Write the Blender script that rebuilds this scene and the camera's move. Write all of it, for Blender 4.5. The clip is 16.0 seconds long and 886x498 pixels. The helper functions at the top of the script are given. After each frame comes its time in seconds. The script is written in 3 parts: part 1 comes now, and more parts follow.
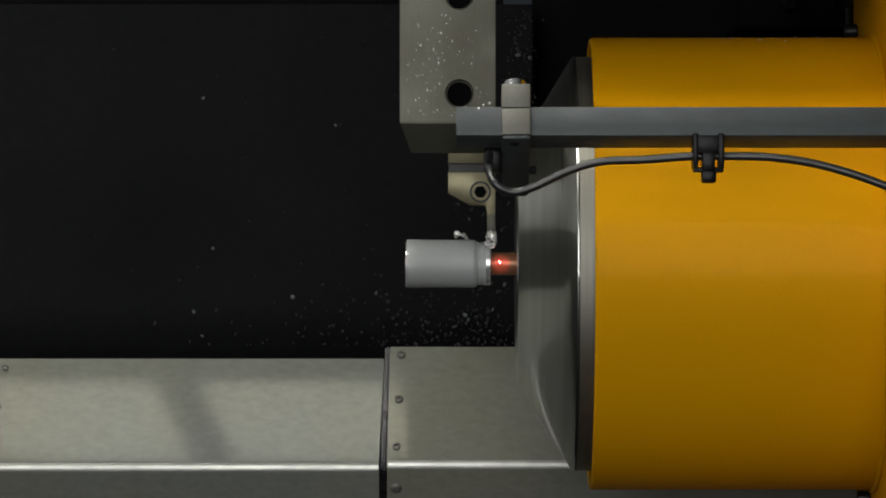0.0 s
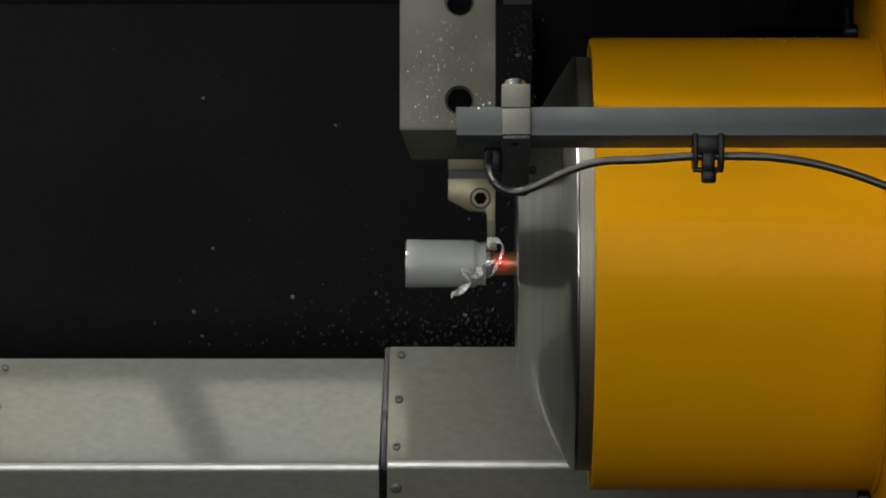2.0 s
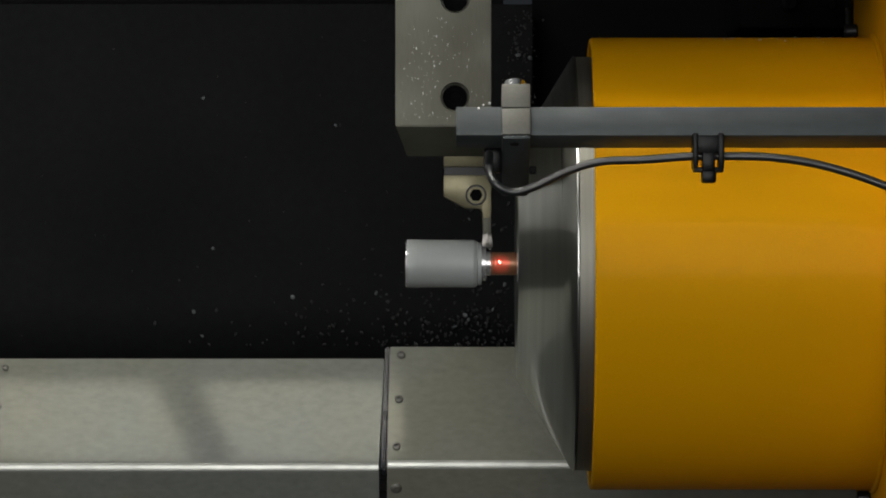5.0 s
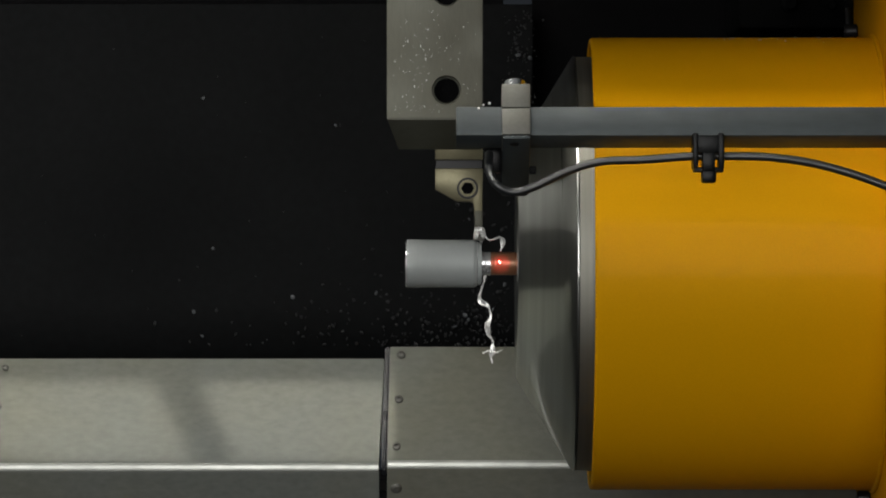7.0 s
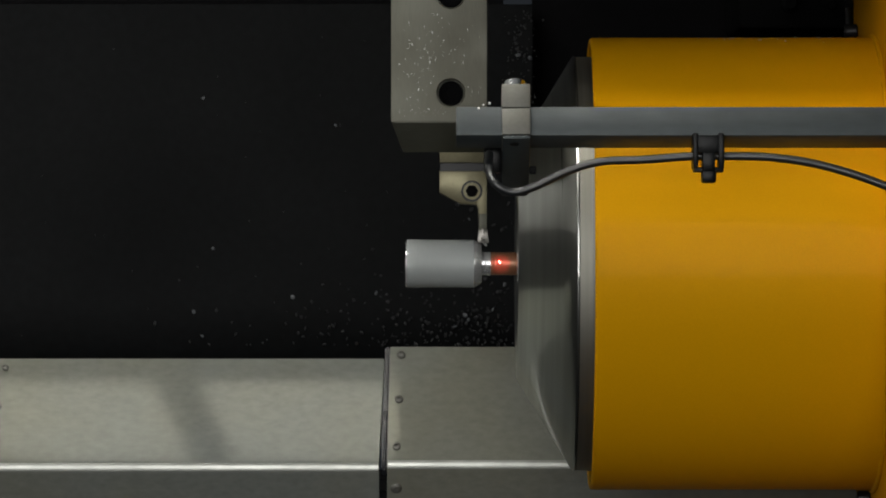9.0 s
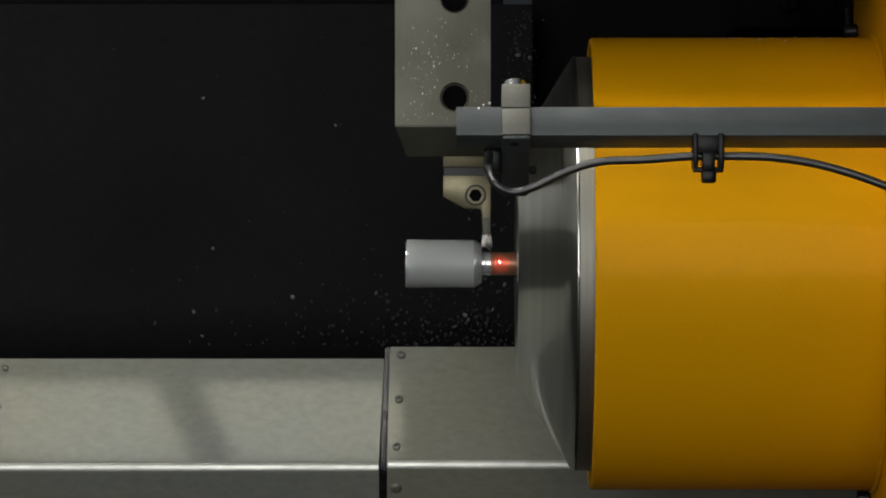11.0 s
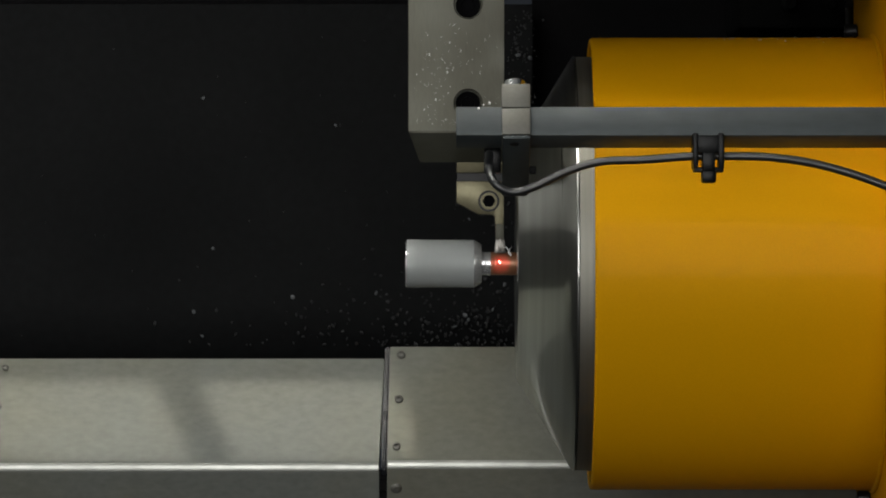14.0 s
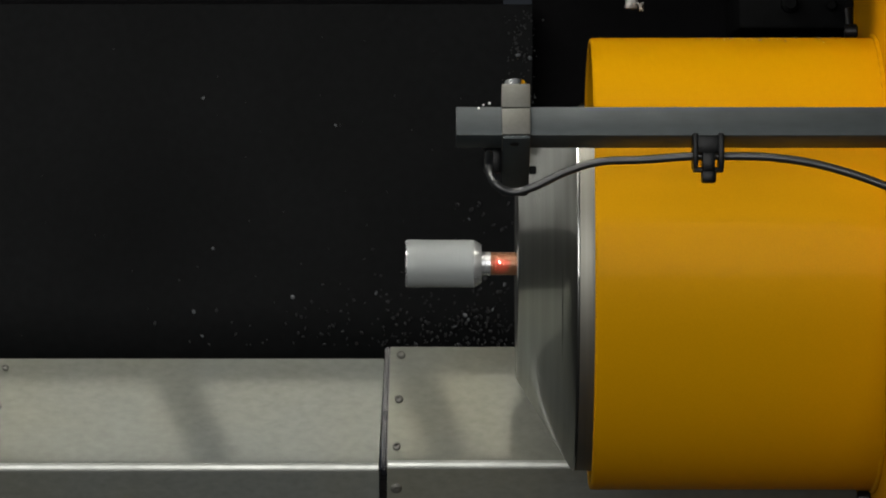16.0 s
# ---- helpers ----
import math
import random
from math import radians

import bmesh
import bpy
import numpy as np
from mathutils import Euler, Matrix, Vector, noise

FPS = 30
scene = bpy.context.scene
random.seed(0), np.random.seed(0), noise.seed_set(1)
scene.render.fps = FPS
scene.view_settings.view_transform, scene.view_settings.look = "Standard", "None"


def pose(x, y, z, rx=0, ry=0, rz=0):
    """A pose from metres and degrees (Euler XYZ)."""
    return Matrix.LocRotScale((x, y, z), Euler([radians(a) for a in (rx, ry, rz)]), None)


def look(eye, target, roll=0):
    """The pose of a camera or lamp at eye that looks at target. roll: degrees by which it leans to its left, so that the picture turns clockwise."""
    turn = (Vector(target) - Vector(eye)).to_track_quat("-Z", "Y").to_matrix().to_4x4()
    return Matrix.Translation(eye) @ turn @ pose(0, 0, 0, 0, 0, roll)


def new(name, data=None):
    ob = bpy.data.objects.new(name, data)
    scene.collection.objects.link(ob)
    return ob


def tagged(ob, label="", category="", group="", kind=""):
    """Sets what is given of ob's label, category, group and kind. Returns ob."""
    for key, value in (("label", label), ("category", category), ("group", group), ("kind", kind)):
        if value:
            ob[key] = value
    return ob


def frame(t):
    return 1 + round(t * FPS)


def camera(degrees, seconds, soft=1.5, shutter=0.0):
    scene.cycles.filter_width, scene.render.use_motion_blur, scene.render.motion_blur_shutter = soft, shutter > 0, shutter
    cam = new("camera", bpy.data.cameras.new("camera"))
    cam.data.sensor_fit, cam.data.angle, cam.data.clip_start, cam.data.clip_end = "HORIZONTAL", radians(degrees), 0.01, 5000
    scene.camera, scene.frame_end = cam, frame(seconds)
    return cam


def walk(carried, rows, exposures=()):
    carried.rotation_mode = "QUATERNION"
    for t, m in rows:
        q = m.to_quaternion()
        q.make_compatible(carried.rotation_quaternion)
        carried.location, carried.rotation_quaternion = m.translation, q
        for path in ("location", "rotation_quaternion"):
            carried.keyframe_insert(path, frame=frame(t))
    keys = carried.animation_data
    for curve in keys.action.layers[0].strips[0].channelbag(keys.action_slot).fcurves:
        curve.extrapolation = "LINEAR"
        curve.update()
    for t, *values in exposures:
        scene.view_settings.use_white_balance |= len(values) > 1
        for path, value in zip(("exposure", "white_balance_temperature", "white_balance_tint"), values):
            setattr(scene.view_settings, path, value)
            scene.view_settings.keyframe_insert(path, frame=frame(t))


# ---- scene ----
AXIS = 1.1409      # height of the spindle axis
cam = camera(9.8, 16.0, soft=1.9, shutter=0.25)
walk(cam, [(0.0, look((0, -3.2, 1.15), (0, 0, 1.15))), (16.0, look((0, -3.2, 1.15), (0, 0, 1.15)))])

# ---------------------------------------------------------------- light
world = bpy.data.worlds.new("hall_air")
scene.world = world
world.use_nodes = True
world.node_tree.nodes["Background"].inputs[0].default_value = (0.75, 0.85, 1.0, 1)
world.node_tree.nodes["Background"].inputs[1].default_value = 0.02
scene.view_settings.exposure = 0.0


def area_lamp(name, m, sx, sy, watts, colour):
    d = bpy.data.lights.new(name, "AREA")
    d.shape, d.size, d.size_y, d.energy, d.color = "RECTANGLE", sx, sy, watts, colour
    ob = new(name, d)
    ob.matrix_world = m
    return ob


# the hall's daylight behind the camera (the row of lamps under the cabin roof glows by its diffusers)
area_lamp("hall_light", look((-0.7, -4.6, 1.75), (0.1, 0, 1.1)), 4.0, 2.2, 98, (1.0, 0.99, 0.96))


def laser(name, eye, target, degrees, watts, blend):
    d = bpy.data.lights.new(name, "SPOT")
    d.spot_size, d.spot_blend, d.energy, d.color, d.shadow_soft_size = radians(degrees), blend, watts, (1.0, 0.07, 0.09), 0.0005
    new(name, d).matrix_world = look(eye, target)


laser("laser_beam", (0.0393, -0.093, AXIS + 0.020), (0.035, -0.0065, AXIS + 0.001), 1.2, 70.0, 0.8)
laser("laser_glow", (0.0393, -0.093, AXIS + 0.020), (0.0357, -0.0065, AXIS), 9.0, 0.40, 1.0)


# ---------------------------------------------------------------- materials
def material(name, base, rough, metal=0.0, grain=0.12, grain_scale=300.0, stretch=(1, 1, 1), wear=0.15, wear_scale=25.0, bump=0.05, tint=None, coat=0.0, rough_var=0.15, spec=0.5):
    m = bpy.data.materials.new(name)
    m.use_nodes = True
    nt = m.node_tree
    n, l = nt.nodes, nt.links
    bsdf = n["Principled BSDF"]
    tex = n.new("ShaderNodeTexCoord")
    mp = n.new("ShaderNodeMapping")
    mp.inputs["Scale"].default_value = stretch
    l.new(tex.outputs["Object"], mp.inputs["Vector"])
    fine = n.new("ShaderNodeTexNoise")
    fine.inputs["Scale"].default_value, fine.inputs["Detail"].default_value = grain_scale, 4
    l.new(mp.outputs[0], fine.inputs["Vector"])
    big = n.new("ShaderNodeTexNoise")
    big.inputs["Scale"].default_value, big.inputs["Detail"].default_value = wear_scale, 5
    l.new(tex.outputs["Object"], big.inputs["Vector"])
    mix = n.new("ShaderNodeMix")
    mix.data_type = "RGBA"
    dark = tint or tuple(c * 0.6 for c in base)
    mix.inputs[6].default_value, mix.inputs[7].default_value = (*base, 1), (*dark, 1)
    ramp = n.new("ShaderNodeMapRange")
    ramp.inputs[1].default_value, ramp.inputs[2].default_value = 0.35, 0.75
    ramp.inputs[3].default_value, ramp.inputs[4].default_value = 0.0, min(1.0, wear * 2)
    l.new(big.outputs["Fac"], ramp.inputs[0])
    l.new(ramp.outputs[0], mix.inputs[0])
    mul = n.new("ShaderNodeMix")
    mul.data_type, mul.blend_type = "RGBA", "MULTIPLY"
    mul.inputs[0].default_value = 1.0
    g = n.new("ShaderNodeMapRange")
    g.inputs[1].default_value, g.inputs[2].default_value = 0.25, 0.75
    g.inputs[3].default_value, g.inputs[4].default_value = 1 - grain, 1 + grain
    l.new(fine.outputs["Fac"], g.inputs[0])
    l.new(mix.outputs[2], mul.inputs[6])
    l.new(g.outputs[0], mul.inputs[7])
    l.new(mul.outputs[2], bsdf.inputs["Base Color"])
    r = n.new("ShaderNodeMapRange")
    r.inputs[1].default_value, r.inputs[2].default_value = 0.3, 0.7
    r.inputs[3].default_value, r.inputs[4].default_value = max(0.02, rough - rough_var / 2), min(1, rough + rough_var / 2)
    l.new(big.outputs["Fac"], r.inputs[0])
    l.new(r.outputs[0], bsdf.inputs["Roughness"])
    bsdf.inputs["Metallic"].default_value = metal
    bsdf.inputs["Specular IOR Level"].default_value = spec
    bsdf.inputs["Coat Weight"].default_value = coat
    bsdf.inputs["Coat Roughness"].default_value = 0.12
    if bump:
        b = n.new("ShaderNodeBump")
        b.inputs["Strength"].default_value, b.inputs["Distance"].default_value = bump, 0.0006
        l.new(fine.outputs["Fac"], b.inputs["Height"])
        l.new(b.outputs[0], bsdf.inputs["Normal"])
    return m


YELLOW = material("yellow_enamel", (0.68, 0.326, 0.001), 0.5, 0, 0.03, 900, wear=0.06, wear_scale=9, bump=0.02, tint=(0.57, 0.243, 0.002), spec=0.04, coat=0.03)
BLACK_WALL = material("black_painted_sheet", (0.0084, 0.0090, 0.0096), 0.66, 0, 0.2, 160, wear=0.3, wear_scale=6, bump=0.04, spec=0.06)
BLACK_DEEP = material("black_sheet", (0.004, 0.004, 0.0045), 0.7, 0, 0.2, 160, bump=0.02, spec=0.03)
GROUND_STEEL = material("ground_steel", (0.10, 0.10, 0.076), 0.5, 0.3, 0.10, 420, (5, 1, 0.35), 0.25, 30, 0.05, (0.085, 0.078, 0.055))
TOOL_STEEL = material("tool_steel", (0.155, 0.142, 0.088), 0.40, 0.7, 0.08, 500, wear=0.2, wear_scale=60, bump=0.03, tint=(0.11, 0.095, 0.055))
COVER_STEEL = material("stainless_cover_sheet", (0.170, 0.182, 0.168), 0.5, 0.0, 0.11, 240, (0.6, 1, 1), 0.5, 5.5, 0.02, (0.190, 0.188, 0.142), spec=0.04)
CHUCK_STEEL = material("turned_steel", (0.64, 0.65, 0.62), 0.34, 1.0, 0.16, 260, (1, 0.02, 0.02), 0.12, 30, 0.06)
# darker, warmer steel: the body's dimness and the guard's yellow reflection in colour
CHUCK_BODY = material("dimmed_warm_steel", (0.31, 0.305, 0.27), 0.55, 1.0, 0.14, 260, (1, 0.03, 0.03), 0.15, 30, 0.05)
# brighter metal than the cover sheet, to bring out the fold's highlight
FOLD_HIGHLIGHT = material("fold_highlight_steel", (0.44, 0.45, 0.42), 0.34, 0.75, 0.16, 300, (0.3, 1, 1), 0.3, 14, 0.04)
FLAT_STEEL = material("dull_milled_steel", (0.10, 0.10, 0.09), 0.6, 0.3, 0.14, 260, (1, 0.2, 0.2), 0.15, 30, 0.05)
BAR_STEEL = material("grey_anodised_bar", (0.051, 0.062, 0.066), 0.5, 0.35, 0.08, 350, (0.2, 1, 1), 0.2, 30, 0.04)
CLAMP_GREY = material("beige_grey_clamp", (0.135, 0.135, 0.12), 0.5, 0.3, 0.08, 500, wear=0.12, bump=0.04)
BLACK_OXIDE = material("black_oxide_steel", (0.010, 0.010, 0.011), 0.38, 0.2, 0.1, 500, spec=0.35)
BLACK_PLASTIC = material("black_plastic", (0.004, 0.0045, 0.005), 0.3, 0, 0.1, 500, spec=0.16)
CABLE_RUBBER = material("cable_jacket", (0.014, 0.016, 0.018), 0.36, 0, 0.1, 500, bump=0.03, spec=0.9)
RUBBER = material("black_rubber", (0.02, 0.022, 0.026), 0.3, 0, 0.1, 400)
WORK_GREY = material("matt_grey_turned_part", (0.37, 0.395, 0.395), 0.5, 0.05, 0.05, 800, (3, 0.4, 0.4), 0.06, 40, 0.03)
BRIGHT_CUT = material("freshly_cut_metal", (0.78, 0.79, 0.80), 0.27, 0.75, 0.10, 2500, (3, 0.1, 0.1), 0.05, 40, 0.03)
# the laser's red spread along the rod is put into this base colour
REDDENED_ROD = material("laser_reddened_rod", (0.34, 0.165, 0.09), 0.40, 0.4, 0.15, 1500, (3, 0.15, 0.15), 0.15, 60, 0.05)
CHIP_METAL = material("bright_chip", (0.90, 0.90, 0.89), 0.26, 0.45, 0.2, 900, wear=0.2, wear_scale=200, bump=0.1)
CARBIDE = material("coated_carbide", (0.22, 0.21, 0.195), 0.32, 0.9, 0.15, 600, wear=0.2, wear_scale=150)
BOLT_STEEL = material("zinc_bolt", (0.55, 0.57, 0.60), 0.25, 1.0, 0.1, 500)
SPECK_DIM = material("old_swarf", (0.024, 0.025, 0.027), 0.75, 0, 0.2, 900)
SPECK = material("stuck_swarf", (0.13, 0.14, 0.15), 0.7, 0.0, 0.2, 900)
# for the unseen sheets that the chuck's cone reflects
REFLECTOR_GREY = material("light_grey_reflector", (0.55, 0.56, 0.55), 0.5, 0, 0.05, 60, wear_scale=3)
HALL_WALL = material("grey_hall_paint", (0.35, 0.36, 0.37), 0.7, 0, 0.08, 40, wear_scale=2)
HALL_FLOOR = material("hall_concrete", (0.22, 0.22, 0.21), 0.6, 0, 0.15, 60, wear_scale=2)


def glowing(name, colour, strength):
    m = bpy.data.materials.new(name)
    m.use_nodes = True
    bsdf = m.node_tree.nodes["Principled BSDF"]
    bsdf.inputs["Base Color"].default_value = (0.8, 0.8, 0.8, 1)
    bsdf.inputs["Emission Color"].default_value = (*colour, 1)
    bsdf.inputs["Emission Strength"].default_value = strength
    return m


LAMP_GLOW = glowing("lamp_diffuser", (1.0, 0.96, 0.87), 24.0)


def two_gloss(m, rough, share):
    """Mix a sharper gloss into a metal, as on a surface polished between its tool marks."""
    nt = m.node_tree
    n, l = nt.nodes, nt.links
    dull, out = n["Principled BSDF"], n["Material Output"]
    shiny = n.new("ShaderNodeBsdfPrincipled")
    shiny.inputs["Metallic"].default_value, shiny.inputs["Roughness"].default_value = 1.0, rough
    for socket in ("Base Color", "Normal"):
        for link in dull.inputs[socket].links:
            l.new(link.from_socket, shiny.inputs[socket])
    mix = n.new("ShaderNodeMixShader")
    mix.inputs[0].default_value = share
    l.new(dull.outputs[0], mix.inputs[1])
    l.new(shiny.outputs[0], mix.inputs[2])
    l.new(mix.outputs[0], out.inputs[0])
    return m


two_gloss(CHUCK_STEEL, 0.10, 0.5)
two_gloss(COVER_STEEL, 0.06, 0.03)


# ---------------------------------------------------------------- mesh helpers
def thing(name, origin, label, category, group="", kind=""):
    ob = new(name)
    ob.empty_display_size = 0.02
    ob.location = origin
    return tagged(ob, label, category, group, kind)


def mesh_of(name, bm, mat, smooth=True, angle=35):
    bmesh.ops.recalc_face_normals(bm, faces=bm.faces)
    me = bpy.data.meshes.new(name)
    if smooth:
        for f in bm.faces:
            f.smooth = True
        for e in bm.edges:
            if len(e.link_faces) == 2 and e.calc_face_angle(0) > radians(angle):
                e.smooth = False
    bm.to_mesh(me)
    bm.free()
    me.materials.append(mat)
    return me


def part(name, bm, mat, parent, label="", at=None, smooth=True):
    """Link a bmesh given in world metres as one mesh under a thing or a part."""
    root = parent
    while root.parent:
        root = root.parent
    o = root.location.copy()
    bmesh.ops.translate(bm, verts=bm.verts, vec=-o)
    ob = new(name, mesh_of(name, bm, mat, smooth))
    ob.parent = parent
    return tagged(ob, label)


def solo(name, bm, mat, label="", category="", kind="", group="", origin=(0, 0, 0), smooth=True):
    bmesh.ops.translate(bm, verts=bm.verts, vec=-Vector(origin))
    ob = new(name, mesh_of(name, bm, mat, smooth))
    ob.location = origin
    return tagged(ob, label, category, group, kind)


def box(x0, x1, y0, y1, z0, z1, bevel=0.0, seg=2, bm=None):
    own = bmesh.new()
    r = bmesh.ops.create_cube(own, size=1)
    for v in own.verts:
        v.co = Vector(((x0 + x1) / 2 + v.co.x * (x1 - x0), (y0 + y1) / 2 + v.co.y * (y1 - y0), (z0 + z1) / 2 + v.co.z * (z1 - z0)))
    if bevel:
        bmesh.ops.bevel(own, geom=own.edges[:], offset=bevel, segments=seg, affect="EDGES", profile=0.5)
    return merged(bm, own)


def merged(bm, own):
    if bm is None:
        return own
    me = bpy.data.meshes.new("tmp")
    own.to_mesh(me)
    own.free()
    bm.from_mesh(me)
    bpy.data.meshes.remove(me)
    return bm


def prism(points, y0, y1, bevel=0.0, bm=None):
    """A polygon of (x, z) carried from y0 to y1."""
    own = bmesh.new()
    a = [own.verts.new((px, y0, pz)) for px, pz in points]
    b = [own.verts.new((px, y1, pz)) for px, pz in points]
    own.faces.new(a)
    own.faces.new(b[::-1])
    for i in range(len(a)):
        j = (i + 1) % len(a)
        own.faces.new((a[i], a[j], b[j], b[i]))
    bmesh.ops.recalc_face_normals(own, faces=own.faces)
    if bevel:
        bmesh.ops.bevel(own, geom=own.edges[:], offset=bevel, segments=2, affect="EDGES", profile=0.5)
    return merged(bm, own)


def lathe(profile, centre, axis="x", n=96, bm=None, closed=False):
    """Turn (along, radius) round an axis through centre."""
    own = bmesh.new()
    rings = []
    for a, r in profile:
        ring = []
        for i in range(n):
            c, s = math.cos(2 * math.pi * i / n) * r, math.sin(2 * math.pi * i / n) * r
            p = {"x": (a, c, s), "y": (c, a, s), "z": (c, s, a)}[axis]
            ring.append(own.verts.new(Vector(p) + Vector(centre)))
        rings.append(ring)
    pairs = list(zip(rings, rings[1:])) + ([(rings[-1], rings[0])] if closed else [])
    for p, q in pairs:
        for i in range(n):
            j = (i + 1) % n
            own.faces.new((p[i], p[j], q[j], q[i]))
    if not closed:
        own.faces.new(rings[0])
        own.faces.new(rings[-1])
    bmesh.ops.recalc_face_normals(own, faces=own.faces)
    return merged(bm, own)


def spline(points, steps=8):
    pts = [Vector(p) for p in points]
    ext = [2 * pts[0] - pts[1]] + pts + [2 * pts[-1] - pts[-2]]
    out = []
    for i in range(1, len(ext) - 2):
        a, b, c, d = ext[i - 1:i + 3]
        for k in range(steps):
            t = k / steps
            out.append(0.5 * (2 * b + (c - a) * t + (2 * a - 5 * b + 4 * c - d) * t * t + (3 * b - a - 3 * c + d) * t ** 3))
    out.append(pts[-1])
    return out


def tube(path, r, n=12, bm=None):
    own = bmesh.new()
    rings, up = [], Vector((0.1, 1, 0.2)).normalized()
    for i, p in enumerate(path):
        t = (path[min(i + 1, len(path) - 1)] - path[max(i - 1, 0)]).normalized()
        s = t.cross(up).normalized()
        u = s.cross(t)
        rings.append([own.verts.new(p + s * math.cos(2 * math.pi * k / n) * r + u * math.sin(2 * math.pi * k / n) * r) for k in range(n)])
    for a, b in zip(rings, rings[1:]):
        for k in range(n):
            own.faces.new((a[k], a[(k + 1) % n], b[(k + 1) % n], b[k]))
    own.faces.new(rings[0])
    own.faces.new(rings[-1])
    return merged(bm, own)


def tilt(bm, degrees, centre):
    bmesh.ops.rotate(bm, verts=bm.verts, cent=centre, matrix=Matrix.Rotation(radians(degrees), 3, "X"))
    return bm


# ---------------------------------------------------------------- enclosure and hall
def enclosure():
    # the panel's foot is curved back under itself so its lower edge shades off dark
    prof = [(0.64, 1.3309), (0.62, 1.3309)] + [(0.71 - 0.09 * math.cos(radians(a)), 1.112 - 0.09 * math.sin(radians(a))) for a in range(0, 91, 6)] + [(0.71, 1.002), (0.64, 1.002)]
    b = bmesh.new()
    ends = [[b.verts.new((x, y, z)) for y, z in prof] for x in (-1.2, 0.066)]
    for i in range(len(prof)):
        k = (i + 1) % len(prof)
        b.faces.new((ends[0][i], ends[0][k], ends[1][k], ends[1][i]))
    b.faces.new(ends[0])
    b.faces.new(ends[1][::-1])
    solo("wall_back", b, BLACK_WALL, "black painted sheet metal splash panel behind the spindle", "wall", "structure")
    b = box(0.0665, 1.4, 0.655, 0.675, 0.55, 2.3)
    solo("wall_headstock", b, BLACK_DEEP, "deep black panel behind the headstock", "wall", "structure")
    # two light sheets added out of view, so the chuck's cone reflects something bright
    solo("wall_reflector", box(-1.2, -0.5, 0.655, 0.675, 1.3309 - 0.03, 2.3), REFLECTOR_GREY, "light grey sheet added out of view to brighten the chuck's reflections", "wall", "structure")
    solo("wall_reflector", box(-1.199, -1.18, -0.9, 0.654, 1.32, 2.299), REFLECTOR_GREY, "light grey sheet added out of view to brighten the chuck's reflections", "wall", "structure")
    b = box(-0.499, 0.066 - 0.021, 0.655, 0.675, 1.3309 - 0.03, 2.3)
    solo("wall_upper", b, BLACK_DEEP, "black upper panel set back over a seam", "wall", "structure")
    solo("wall_left", box(-1.24, -1.2, -0.9, 0.675, 0.5, 2.3), BLACK_WALL, "black painted side of the machine cabin", "wall", "structure")
    solo("wall_right", box(1.4, 1.44, -0.9, 0.675, 0.5, 2.3), BLACK_WALL, "black painted side of the machine cabin", "wall", "structure")
    solo("ceiling", box(-1.24, 1.44, -0.6, 0.675, 2.3, 2.34), BLACK_WALL, "black roof sheet of the machine cabin", "ceiling", "structure")
    solo("floor", box(-1.24, 1.44, -0.9, 0.675, 0.46, 0.5), BLACK_WALL, "black chip tray under the bed", "floor", "structure")
    solo("apron", box(-1.24, 1.44, -0.94, -0.9, 0.0, 0.9), BLACK_WALL, "black front apron of the machine", "wall", "structure")
    solo("hall_floor", box(-5, 5, -6, 1, -0.1, 0), HALL_FLOOR, "grey concrete hall floor", "floor", "structure")
    solo("hall_wall", box(-5, 5, -6.2, -6, 0, 4.5), HALL_WALL, "grey painted hall wall", "wall", "structure")
    solo("hall_wall", box(-5.2, -5, -6, 1, 0, 4.5), HALL_WALL, "grey painted hall wall", "wall", "structure")
    solo("hall_wall", box(5, 5.2, -6, 1, 0, 4.5), HALL_WALL, "grey painted hall wall", "wall", "structure")
    solo("hall_ceiling", box(-5.2, 5.2, -6.2, 1, 4.5, 4.6), HALL_WALL, "grey painted hall ceiling", "ceiling", "structure")


LAMP_Y, LAMP_Z = -0.545, 2.22


def lamp_fixtures():
    """A row of lamps with skewed diffusers under the cabin roof."""
    for k in range(6):
        lx, hx, hy, skew = -0.9775 + 0.215 * k, 0.0865, 0.075, 0.016
        t = thing("cabin_light", (lx, LAMP_Y, 2.3), "slim grey lamp housing under the cabin roof with a bright diffuser", "lamp", "lamps under the roof")
        part("housing", box(lx - 0.105, lx + 0.105, LAMP_Y - 0.09, LAMP_Y + 0.09, LAMP_Z + 0.006, 2.3, 0.004), BLACK_PLASTIC, t)
        own = bmesh.new()
        lo, hi = [[own.verts.new((lx + sx * hx - sy * skew, LAMP_Y + sy * hy, z)) for sx, sy in ((-1, -1), (1, -1), (1, 1), (-1, 1))] for z in (LAMP_Z, LAMP_Z + 0.0055)]
        own.faces.new(lo)
        own.faces.new(hi)
        for i in range(4):
            own.faces.new((lo[i], lo[(i + 1) % 4], hi[(i + 1) % 4], hi[i]))
        part("diffuser", own, LAMP_GLOW, t, "glowing white diffuser", smooth=False)


# ---------------------------------------------------------------- bed covers
SLOPE = radians(59)      # of the covers' flats
UNDER = radians(28)      # by which their aprons fall back


